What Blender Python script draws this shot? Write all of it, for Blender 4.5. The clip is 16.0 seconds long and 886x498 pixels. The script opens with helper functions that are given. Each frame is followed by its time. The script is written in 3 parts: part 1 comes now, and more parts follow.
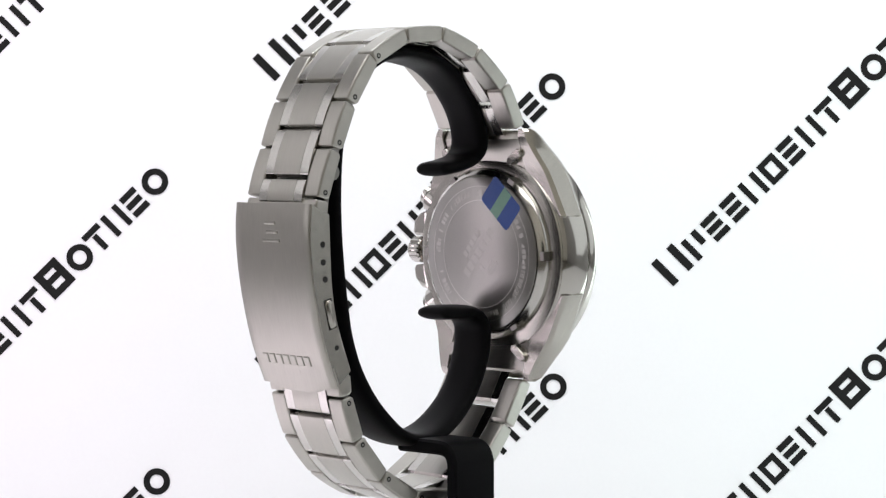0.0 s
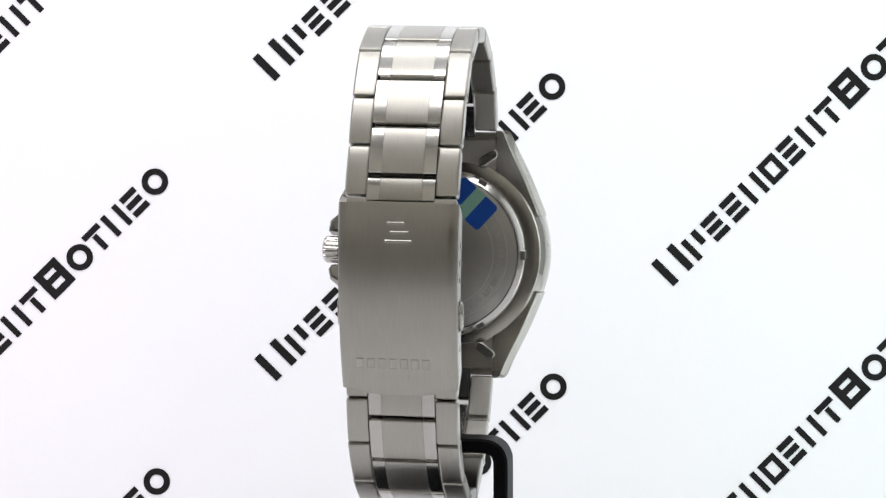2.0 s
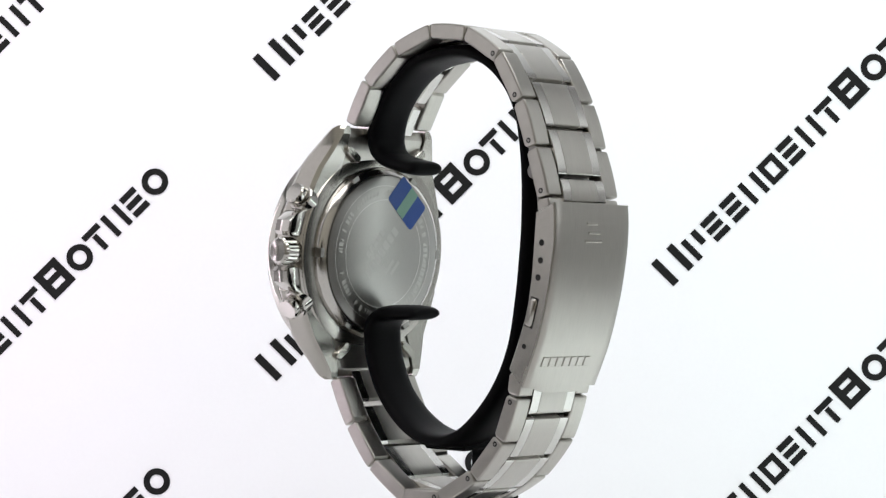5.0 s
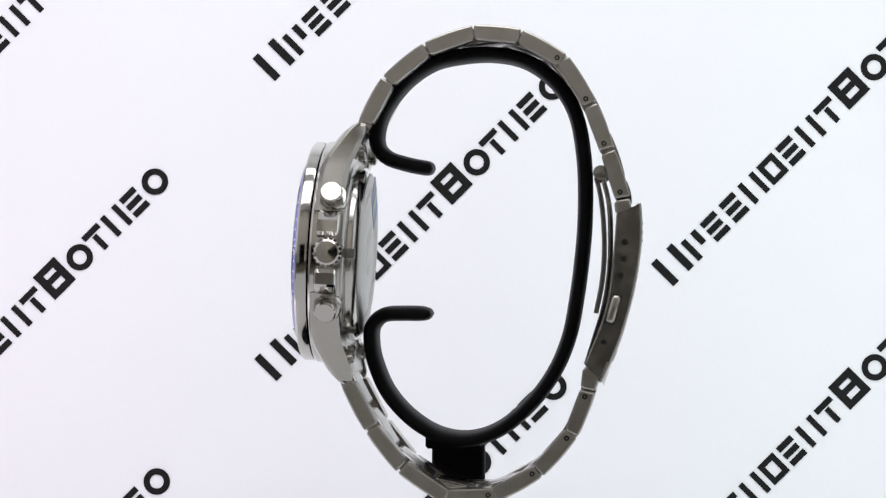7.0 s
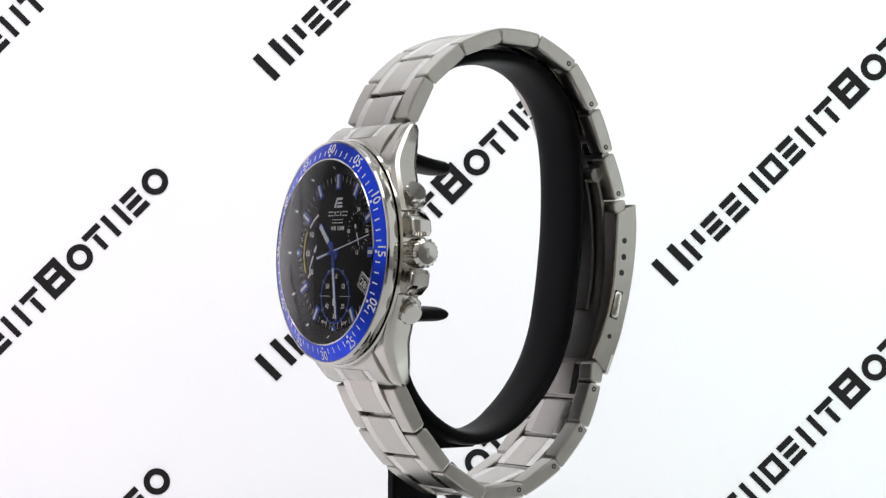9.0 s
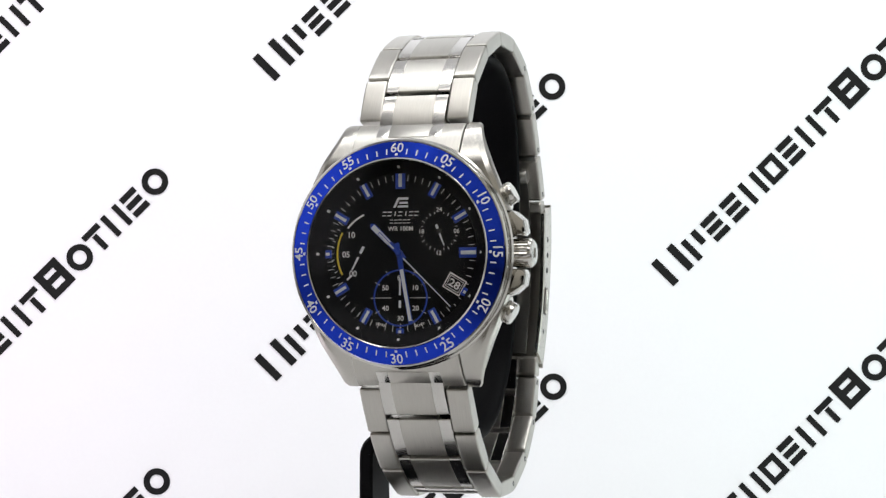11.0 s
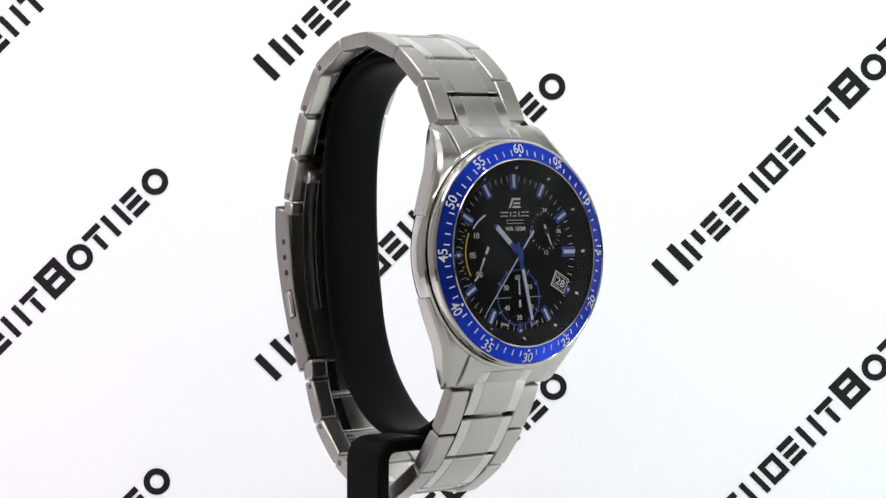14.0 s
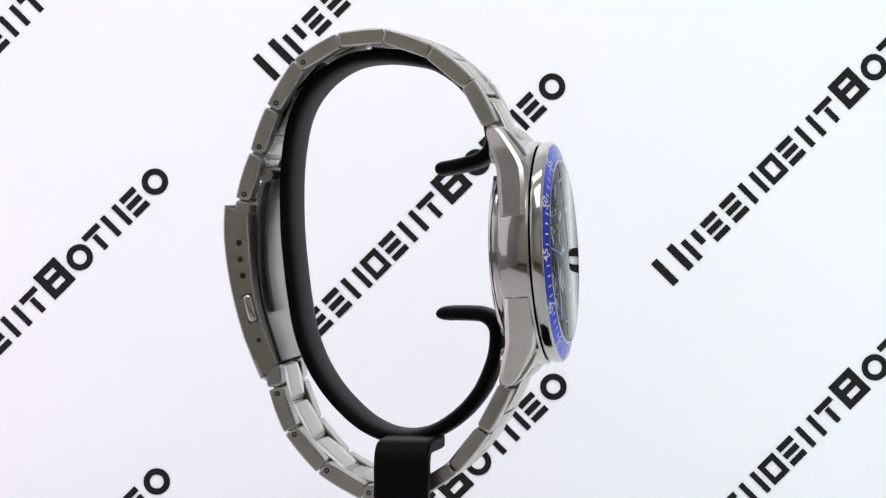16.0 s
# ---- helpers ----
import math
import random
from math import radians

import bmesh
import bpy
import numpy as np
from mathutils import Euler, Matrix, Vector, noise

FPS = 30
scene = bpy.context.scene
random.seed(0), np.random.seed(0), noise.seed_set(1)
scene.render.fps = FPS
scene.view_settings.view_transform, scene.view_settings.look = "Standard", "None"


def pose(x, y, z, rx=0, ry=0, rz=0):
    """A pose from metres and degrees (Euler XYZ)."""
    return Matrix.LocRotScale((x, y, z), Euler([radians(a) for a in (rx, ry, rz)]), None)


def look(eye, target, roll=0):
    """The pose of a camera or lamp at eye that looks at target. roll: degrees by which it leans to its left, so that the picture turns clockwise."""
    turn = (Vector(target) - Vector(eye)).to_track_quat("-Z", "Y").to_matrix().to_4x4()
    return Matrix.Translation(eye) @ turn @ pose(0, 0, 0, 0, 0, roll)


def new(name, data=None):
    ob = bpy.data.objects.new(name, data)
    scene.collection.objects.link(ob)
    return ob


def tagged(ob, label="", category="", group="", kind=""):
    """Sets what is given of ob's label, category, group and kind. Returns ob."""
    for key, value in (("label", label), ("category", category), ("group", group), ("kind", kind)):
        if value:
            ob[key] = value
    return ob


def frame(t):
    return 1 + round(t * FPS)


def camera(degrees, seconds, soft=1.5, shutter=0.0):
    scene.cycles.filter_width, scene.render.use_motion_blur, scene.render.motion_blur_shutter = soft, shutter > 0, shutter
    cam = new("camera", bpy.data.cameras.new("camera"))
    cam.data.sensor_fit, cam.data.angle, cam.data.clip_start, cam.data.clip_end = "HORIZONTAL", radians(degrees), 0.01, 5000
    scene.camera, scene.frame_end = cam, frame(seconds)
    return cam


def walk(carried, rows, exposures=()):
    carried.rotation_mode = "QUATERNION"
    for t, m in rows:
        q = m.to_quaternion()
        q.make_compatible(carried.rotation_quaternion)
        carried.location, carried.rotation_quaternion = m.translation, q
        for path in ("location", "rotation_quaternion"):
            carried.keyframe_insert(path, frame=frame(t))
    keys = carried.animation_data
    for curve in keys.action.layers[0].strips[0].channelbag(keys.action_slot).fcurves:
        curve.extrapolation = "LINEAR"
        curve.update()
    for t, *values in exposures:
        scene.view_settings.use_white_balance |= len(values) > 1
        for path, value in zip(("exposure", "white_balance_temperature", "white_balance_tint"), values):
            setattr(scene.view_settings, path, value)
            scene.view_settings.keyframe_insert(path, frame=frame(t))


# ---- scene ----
# ---- camera: it stands still; the watch turns on its stand ----
MM = 0.001
EYE = Vector((0.0015, -0.4730, 0.00614))
PITCH = radians(-0.686)
FIELD = 21.10
cam = camera(FIELD, 16.0, soft=1.3)
VIEW = look(EYE, EYE + Vector((0, math.cos(PITCH), math.sin(PITCH))), 0.155)
walk(cam, [(0, VIEW), (16, VIEW)], [(t, e, 6500 - 0.75 * k, 10 + 0.014 * k) for t, e, k in ((0, 0.0, 0), (1.5, 0, 0), (2.5, -0.06, 120), (3.5, 0, 0), (6, -0.05, 80), (7, -0.17, 200), (7.5, -0.24, 300), (8, -0.2, 200), (8.5, -0.07, 150), (9, 0, 0), (15, 0, 0), (15.5, -0.02, 50), (16, -0.14, 200))])

# the turntable: seconds, degrees about the upright axis
TURN = [(0, -226.9), (0.5, -217.3), (1, -207.4), (1.5, -197.9), (2, -187.8), (2.5, -177.3), (3, -167.6), (3.5, -158.8), (4, -149.9),
        (6.5, -104.7), (7, -95.0), (7.5, -85.1), (8, -75.4), (8.5, -66.4), (9, -57.3), (11.5, -8.7), (12, 1.4), (12.5, 11.9),
        (13, 21.7), (13.5, 30.7), (14, 39.8), (14.5, 49.4), (15, 59.6), (15.5, 69.9), (16, 78.6)]

# ---- light: a photo tent with soft boxes above and at its sides, and fill lamps added for the backdrop ----
world = bpy.data.worlds.new("world")
scene.world = world
world.use_nodes = True
world.node_tree.nodes["Background"].inputs[0].default_value = (0.5, 0.5, 0.52, 1)
world.node_tree.nodes["Background"].inputs[1].default_value = 0.02


def soft_box(name, eye, target, sx, sy, watts, colour):
    data = bpy.data.lights.new(name, "AREA")
    data.shape, data.size, data.size_y, data.energy, data.color = "RECTANGLE", sx, sy, watts, colour
    new(name, data).matrix_world = look(eye, target)


soft_box("soft_box_top", (0, -0.20, 0.37), (0, -0.22, 0), 0.42, 0.22, 0.80, (1, 0.99, 0.97))
# added, unseen lamps that whiten the backdrop, turned so the steel won't mirror them
soft_box("backdrop_fill", (-0.20, 0.0, -0.035), (-0.18, 0.22, -0.045), 0.14, 0.26, 0.325, (1, 0.85, 0.98))
soft_box("backdrop_fill", (0.20, 0.0, -0.035), (0.18, 0.22, -0.045), 0.14, 0.26, 0.325, (0.86, 1, 0.97))
soft_box("backdrop_fill", (0, 0.0, 0.25), (0, 0.22, 0.16), 0.3, 0.1, 0.50, (0.97, 0.99, 1))
soft_box("soft_box_side", (-0.33, -0.05, 0.12), (0, 0.05, 0.0), 0.3, 0.3, 0.15, (1, 0.97, 0.99))
soft_box("soft_box_side", (0.33, -0.05, 0.12), (0, 0.05, 0.0), 0.3, 0.3, 0.15, (0.95, 1.0, 1.0))


# ---- materials ----
def material(name, base, rough=0.5, metal=0.0, grain=0.0, grain_scale=(1, 1, 1), bump=0.0, spread=0.0, mottle=0.08, **more):
    """A surface with a fine grain, which can be drawn out along an axis, and a broad mottle; lengths in metres."""
    m = bpy.data.materials.new(name)
    m.use_nodes = True
    n, l = m.node_tree.nodes, m.node_tree.links
    p = n["Principled BSDF"]
    p.inputs["Base Color"].default_value = (*base, 1)
    p.inputs["Roughness"].default_value = rough
    p.inputs["Metallic"].default_value = metal
    for key, value in more.items():
        p.inputs[key.replace("_", " ")].default_value = value
    where = n.new("ShaderNodeTexCoord")
    fine, broad = n.new("ShaderNodeTexNoise"), n.new("ShaderNodeTexNoise")
    scale = n.new("ShaderNodeMapping")
    scale.inputs["Scale"].default_value = grain_scale
    l.new(where.outputs["Object"], scale.inputs["Vector"])
    l.new(scale.outputs["Vector"], fine.inputs["Vector"])
    l.new(where.outputs["Object"], broad.inputs["Vector"])
    fine.inputs["Scale"].default_value, fine.inputs["Detail"].default_value = 1, 4
    broad.inputs["Scale"].default_value = 180
    if grain or spread:
        r = n.new("ShaderNodeMapRange")
        r.inputs["To Min"].default_value, r.inputs["To Max"].default_value = max(rough - spread, 0.02), rough + spread
        l.new(fine.outputs["Fac"], r.inputs["Value"])
        l.new(r.outputs["Result"], p.inputs["Roughness"])
        mix = n.new("ShaderNodeMix")
        mix.data_type = "RGBA"
        mix.inputs["A"].default_value = (*[c * (1 - grain) for c in base], 1)
        mix.inputs["B"].default_value = (*[min(c * (1 + grain), 1) for c in base], 1)
        add = n.new("ShaderNodeMath")
        add.operation = "MULTIPLY_ADD"
        l.new(broad.outputs["Fac"], add.inputs[0])
        add.inputs[1].default_value = mottle * 4
        half = n.new("ShaderNodeMath")
        half.operation = "ADD"
        half.inputs[1].default_value = -mottle * 2
        l.new(fine.outputs["Fac"], half.inputs[0])
        l.new(half.outputs[0], add.inputs[2])
        l.new(add.outputs[0], mix.inputs["Factor"])
        l.new(mix.outputs["Result"], p.inputs["Base Color"])
    if bump:
        b = n.new("ShaderNodeBump")
        b.inputs["Strength"].default_value, b.inputs["Distance"].default_value = bump, 0.00002
        l.new(fine.outputs["Fac"], b.inputs["Height"])
        l.new(b.outputs["Normal"], p.inputs["Normal"])
    return m


STEEL = (0.525, 0.508, 0.472)
# brushed along the bracelet: the grain is fine across x
BRUSHED = material("brushed_steel", STEEL, 0.30, 1, 0.14, (11000, 300, 300), 0.5, 0.05)
BRUSHED_CASE = material("brushed_case_steel", STEEL, 0.23, 1, 0.12, (9000, 700, 700), 0.35, 0.07)
POLISHED = material("polished_steel", (0.60, 0.585, 0.555), 0.10, 1, 0.03, (1500, 1500, 1500), 0.0, 0.02)
SATIN_EDGE = material("bright_steel_edge", (0.64, 0.625, 0.60), 0.16, 1, 0.06, (5000, 900, 900), 0.1, 0.05)
# the same steel, its colour darkened to stand for shade on inner parts
SHADED_INNER = material("shaded_inner_steel", (0.34, 0.33, 0.315), 0.32, 1, 0.10, (12000, 600, 600), 0.2, 0.06)
BACK = material("sunburst_back_steel", (0.46, 0.45, 0.43), 0.36, 1, 0.08, (3000, 12000, 3000), 0.15, 0.06)
ETCHED = material("etched_steel", (0.53, 0.52, 0.50), 0.5, 1, 0.1, (5000, 5000, 5000), 0, 0.05)
ENGRAVED = material("engraved_steel", (0.72, 0.71, 0.69), 0.45, 1, 0.1, (5000, 5000, 5000), 0, 0.05)
DARK_HOLE = material("dark_hole", (0.03, 0.03, 0.03), 0.5, 0.6)
BLUE = material("blue_anodised_metal", (0.016, 0.055, 0.62), 0.24, 0.92, 0.12, (4000, 4000, 4000), 0.1, 0.05)
BLUE_PAINT = material("blue_paint", (0.022, 0.065, 0.42), 0.35, 0.2, 0.1, (3000, 3000, 3000), 0, 0.05)
DIAL_BLACK = material("black_dial", (0.008, 0.008, 0.009), 0.75, 0, 0.1, (6000, 6000, 6000), 0.0, 0.04, Specular_IOR_Level=0.05)
RING_BLACK = material("black_chapter_ring", (0.007, 0.007, 0.008), 0.4, 0, 0.1, (6000, 6000, 6000), 0.0, 0.05, Specular_IOR_Level=0.08)
WHITE = material("white_print", (0.80, 0.80, 0.80), 0.5, 0, 0.04, (5000, 5000, 5000), 0, 0.05)
GREY_PRINT = material("grey_print", (0.72, 0.72, 0.72), 0.5, 0, 0.08, (5000, 5000, 5000), 0, 0.05)
LUME = material("pale_lume", (0.68, 0.71, 0.74), 0.5, 0, 0.06, (5000, 5000, 5000), 0, 0.05)
YELLOW = material("yellow_print", (0.72, 0.56, 0.04), 0.5, 0, 0.08, (5000, 5000, 5000), 0, 0.05)
RUBBER = material("black_plastic", (0.006, 0.006, 0.007), 0.45, 0, 0.25, (2500, 2500, 2500), 0.25, 0.06, Specular_IOR_Level=0.05)
STICKER = material("blue_sticker", (0.012, 0.075, 0.36), 0.3, 0, 0.08, (2500, 2500, 2500), 0.05, 0.05)
STRIPE = material("pale_green_stripe", (0.22, 0.42, 0.33), 0.35, 0, 0.08, (2500, 2500, 2500), 0.05, 0.05)
PAPER = material("white_paper", (0.845, 0.855, 0.87), 0.7, 0, 0.015, (900, 900, 900), 0.1, 0.05)
INK = material("black_ink", (0.012, 0.012, 0.012), 0.6, 0, 0.25, (1500, 1500, 1500), 0, 0.05, Specular_IOR_Level=0.1)
FABRIC = material("white_fabric", (0.78, 0.78, 0.78), 0.8, 0, 0.03, (1500, 1500, 1500), 0.2, 0.05)
CREAM_REFLECTOR = material("cream_reflector", (0.55, 0.52, 0.45), 0.8, 0, 0.05, (1500, 1500, 1500), 0.2, 0.05)
GREY_FABRIC = material("grey_fabric", (0.36, 0.355, 0.35), 0.8, 0, 0.05, (1500, 1500, 1500), 0.2, 0.05)
TABLE_TOP = material("brown_table_top", (0.17, 0.155, 0.13), 0.6, 0, 0.25, (40, 400, 400), 0, 0.05, Specular_IOR_Level=0.2)
DARK_ROOM = material("dark_room_paint", (0.015, 0.014, 0.013), 0.8, 0, 0.2, (50, 50, 50), 0, 0.05, Specular_IOR_Level=0.1)
GLASS = bpy.data.materials.new("mineral_glass")
GLASS.use_nodes = True
_n, _l = GLASS.node_tree.nodes, GLASS.node_tree.links
_n.remove(_n["Principled BSDF"])
_clear, _gloss, _edge, _mix = (_n.new("ShaderNode" + k) for k in ("BsdfTransparent", "BsdfGlossy", "Fresnel", "MixShader"))
_gloss.inputs["Roughness"].default_value, _edge.inputs["IOR"].default_value = 0.0, 1.30
_l.new(_edge.outputs[0], _mix.inputs[0])
_l.new(_clear.outputs[0], _mix.inputs[1])
_l.new(_gloss.outputs[0], _mix.inputs[2])
_l.new(_mix.outputs[0], _n["Material Output"].inputs[0])


CLEAR = bpy.data.materials.new("clear_glass_underside")
CLEAR.use_nodes = True
CLEAR.node_tree.nodes.remove(CLEAR.node_tree.nodes["Principled BSDF"])
CLEAR.node_tree.links.new(CLEAR.node_tree.nodes.new("ShaderNodeBsdfTransparent").outputs[0], CLEAR.node_tree.nodes["Material Output"].inputs[0])


# ---- mesh helpers ----
def finish(name, bm, mat, parent=None, label="", smooth=35):
    bmesh.ops.recalc_face_normals(bm, faces=bm.faces)
    me = bpy.data.meshes.new(name)
    bm.to_mesh(me)
    bm.free()
    me.materials.append(mat)
    if smooth:
        me.shade_smooth()
        me.set_sharp_from_angle(angle=radians(smooth))
    ob = new(name, me)
    if parent:
        ob.parent = parent
    if label:
        ob["label"] = label
    return ob


def part(name, bm, mat, parent, label="", smooth=35):
    return finish(name, bm, mat, parent, label, smooth)


def same_mesh(ob, parent, m):
    """Another piece on the same mesh."""
    o = new(ob.name.split(".")[0], ob.data)
    o.parent = parent
    o.matrix_local = m
    return o


def thing(name, label, category, group="", kind=""):
    return tagged(new(name), label, category, group, kind)


def shrink(poly, d):
    """The polygon (counter-clockwise) with each side moved inwards by d."""
    out, n = [], len(poly)
    for i in range(n):
        p, q, r = Vector(poly[i - 1]), Vector(poly[i]), Vector(poly[(i + 1) % n])
        a, b = (q - p).normalized(), (r - q).normalized()
        na, nb = Vector((-a.y, a.x)), Vector((-b.y, b.x))
        k = na + nb
        k = k / max(k.dot(na), 0.35)
        out.append(q + k * d)
    return out


def area(poly):
    return sum(a[0] * b[1] - b[0] * a[1] for a, b in zip(poly, [*poly[1:], poly[0]])) / 2


def prism(poly, levels, place, bm=None):
    """Sections of a polygon at levels (w, inset), joined; place(w, a, b) gives a point."""
    bm = bm or bmesh.new()
    if area(poly) < 0:
        poly = poly[::-1]
    rings = []
    for w, inset in levels:
        ring = shrink(poly, inset) if inset else poly
        rings.append([bm.verts.new(place(w, p[0], p[1])) for p in ring])
    for r, s in zip(rings, rings[1:]):
        for i in range(len(r)):
            bm.faces.new((r[i - 1], r[i], s[i], s[i - 1]))
    bm.faces.new(rings[0][::-1])
    bm.faces.new(rings[-1])
    return bm


def soft_levels(a, b, e):
    return [(a, e), (a + 0.3 * e, 0.3 * e), (a + e, 0), (b - e, 0), (b - 0.3 * e, 0.3 * e), (b, e)]


def lathe(profile, place, segs=96, bm=None, closed=True):
    """A profile of (r, z) turned about the axis; place(x, y, z) gives a point."""
    bm = bm or bmesh.new()
    rings = []
    for r, z in profile:
        if r < 1e-6:
            rings.append([bm.verts.new(place(0, 0, z))])
        else:
            rings.append([bm.verts.new(place(r * math.sin(2 * math.pi * i / segs), r * math.cos(2 * math.pi * i / segs), z)) for i in range(segs)])
    pairs = list(zip(rings, rings[1:]))
    if closed:
        pairs.append((rings[-1], rings[0]))
    for r, s in pairs:
        for i in range(segs):
            ring = [r[i - 1], r[i], s[i], s[i - 1]] if len(r) > 1 and len(s) > 1 else ([r[i - 1], r[i], s[0]] if len(r) > 1 else [r[0], s[i], s[i - 1]])
            if len(r) == 1 and len(s) == 1:
                continue
            bm.faces.new(ring)
    return bm


def sweep(path, section, bm=None):
    """Sections along a path of points in the y-z plane. section(i, u) gives a list of (x, n): across, and along the normal."""
    bm = bm or bmesh.new()
    n, rings = len(path), []
    for i, p in enumerate(path):
        t = (path[min(i + 1, n - 1)] - path[max(i - 1, 0)]).normalized()
        nrm = Vector((0, -t.z, t.y))
        rings.append([bm.verts.new((p + Vector((x, 0, 0)) + nrm * k) * MM) for x, k in section(i, i / (n - 1))])
    for r, s in zip(rings, rings[1:]):
        for i in range(len(r)):
            bm.faces.new((r[i - 1], r[i], s[i], s[i - 1]))
    bm.faces.new(rings[0][::-1])
    bm.faces.new(rings[-1])
    return bm


def curve_through(points, steps=8, ends=True):
    """A smooth curve (Catmull-Rom) through 2D points, as Vectors (0, y, z)."""
    pts = [Vector((0, *p)) for p in points]
    out = []
    for i in range(len(pts) - 1):
        a, b, c, d = pts[max(i - 1, 0)], pts[i], pts[i + 1], pts[min(i + 2, len(pts) - 1)]
        for k in range(steps):
            u = k / steps
            out.append(0.5 * ((2 * b) + (c - a) * u + (2 * a - 5 * b + 4 * c - d) * u * u + (3 * b - a - 3 * c + d) * u ** 3))
    out.append(pts[-1])
    return out


def lettering(name, text, size, mat, parent, m, label="", width=1.0, thick=0.02):
    """Words in the built-in font as a flat mesh; size is the capitals' height in mm."""
    c = bpy.data.curves.new(name, "FONT")
    c.body, c.align_x, c.align_y, c.size, c.extrude, c.resolution_u = text, "CENTER", "CENTER", size / 0.69, thick / 2, 3
    c.offset = 0.018 * size
    o = bpy.data.objects.new(name, c)
    scene.collection.objects.link(o)
    me = bpy.data.meshes.new_from_object(o.evaluated_get(bpy.context.evaluated_depsgraph_get()))
    bpy.data.objects.remove(o)
    bpy.data.curves.remove(c)
    xs, ys = [v.co.x for v in me.vertices], [v.co.y for v in me.vertices]
    mid = Vector(((min(xs) + max(xs)) / 2, (min(ys) + max(ys)) / 2, 0))
    for v in me.vertices:
        v.co = Vector(((v.co.x - mid.x) * width, v.co.y - mid.y, v.co.z)) * MM
    me.materials.clear()
    me.materials.append(mat)
    ob = new(name, me)
    ob.parent = parent
    ob.matrix_local = m
    if label:
        ob["label"] = label
    return ob


def box_mesh(x0, x1, y0, y1, z0, z1, place, bm=None, e=0.0):
    poly = [(x0, y0), (x1, y0), (x1, y1), (x0, y1)]
    return prism(poly, soft_levels(z0, z1, e) if e else [(z0, 0), (z1, 0)], lambda w, a, b: place(a, b, w), bm)


# ---- the tent: backdrop, walls, floor ----
BACK_Y = 0.22
FLOOR_Z = -0.10


def slab(name, x0, x1, y0, y1, z0, z1, mat, kind="structure", label=""):
    ob = finish(name, box_mesh(x0, x1, y0, y1, z0, z1, lambda x, y, z: Vector((x, y, z))), mat, smooth=0)
    return tagged(ob, label, name.split("_")[0], kind=kind)


slab("floor", -0.36, 0.36, -0.25, 0.24, FLOOR_Z - 0.01, FLOOR_Z, FABRIC, label="white sheet under the stand")
slab("table", -0.9, 0.9, -1.6, 0.3, FLOOR_Z - 0.05, FLOOR_Z - 0.0102, TABLE_TOP, label="brown table top under the photo tent")
slab("wall_west", -0.37, -0.36, -0.44, 0.24, FLOOR_Z - 0.01, 0.40, GREY_FABRIC, label="pale grey fabric side of a photo tent")
slab("wall_east", 0.36, 0.37, -0.44, 0.24, FLOOR_Z - 0.01, 0.40, GREY_FABRIC, label="pale grey fabric side of a photo tent")
slab("ceiling", -0.36, 0.36, -0.44, 0.24, 0.40, 0.41, FABRIC, label="white fabric top of a photo tent")
# added front, mirrored in the steel: hangs above the table, holed for the lens
for name, x0, x1, z0, z1 in (("wall_front_upper", -0.36, 0.36, 0.055, 0.40), ("wall_front_west", -0.36, -0.07, -0.09, 0.055), ("wall_front_east", 0.07, 0.36, -0.09, 0.055)):
    slab(name, x0, x1, -0.445, -0.44, z0, z1, CREAM_REFLECTOR, label="unseen cream panel added at the front, mirrored in the steel")
# the dark room behind the camera
slab("room_wall", -1.5, 1.5, -1.62, -1.6, -1.0, 1.4, DARK_ROOM, label="dark wall of the room behind the tent")
backdrop = slab("backdrop", -0.36, 0.36, BACK_Y, BACK_Y + 0.004, FLOOR_Z, 0.40, PAPER, label="white backdrop with slanting rows of black print")

FOCAL = 784 / math.tan(radians(FIELD / 2))


def on_backdrop(px, py):
    d = BACK_Y - EYE.y
    return Vector((EYE.x + (px - 784) / FOCAL * d, EYE.z + math.tan(PITCH) * d - (py - 441) / FOCAL * d))


PX = (BACK_Y - EYE.y) / FOCAL
# each sign of the printed name becomes plain bars: (width, height, bars as x0, y0, x1, y1 in shares)
UP = [(0, 0, 0.27, 1), (0.73, 0, 1, 1)]
UP_SHORT = [(0, 0, 0.29, 1), (0.62, 0.36, 0.93, 1)]
LEVEL = [(0, 0, 0.9, 0.25), (0, 0.375, 0.85, 0.625), (0, 0.75, 0.9, 1)]
TEE = [(0.37, 0, 0.64, 0.7), (0, 0.76, 1, 1)]
FRAME = [(0, 0, 0.27, 1), (0.73, 0, 1, 1), (0.27, 0, 0.73, 0.22), (0.27, 0.78, 0.73, 1)]
BARRED = FRAME + [(0.27, 0.42, 0.73, 0.62)]
RING = []
SIGNS = [(1, UP), (0, UP_SHORT), (0, LEVEL), (0, LEVEL), (0, UP), (0, FRAME), (0, LEVEL), (0, UP), (0, TEE), (1, BARRED), (0, RING), (0, TEE), (0, UP), (0, LEVEL), (0, RING)]


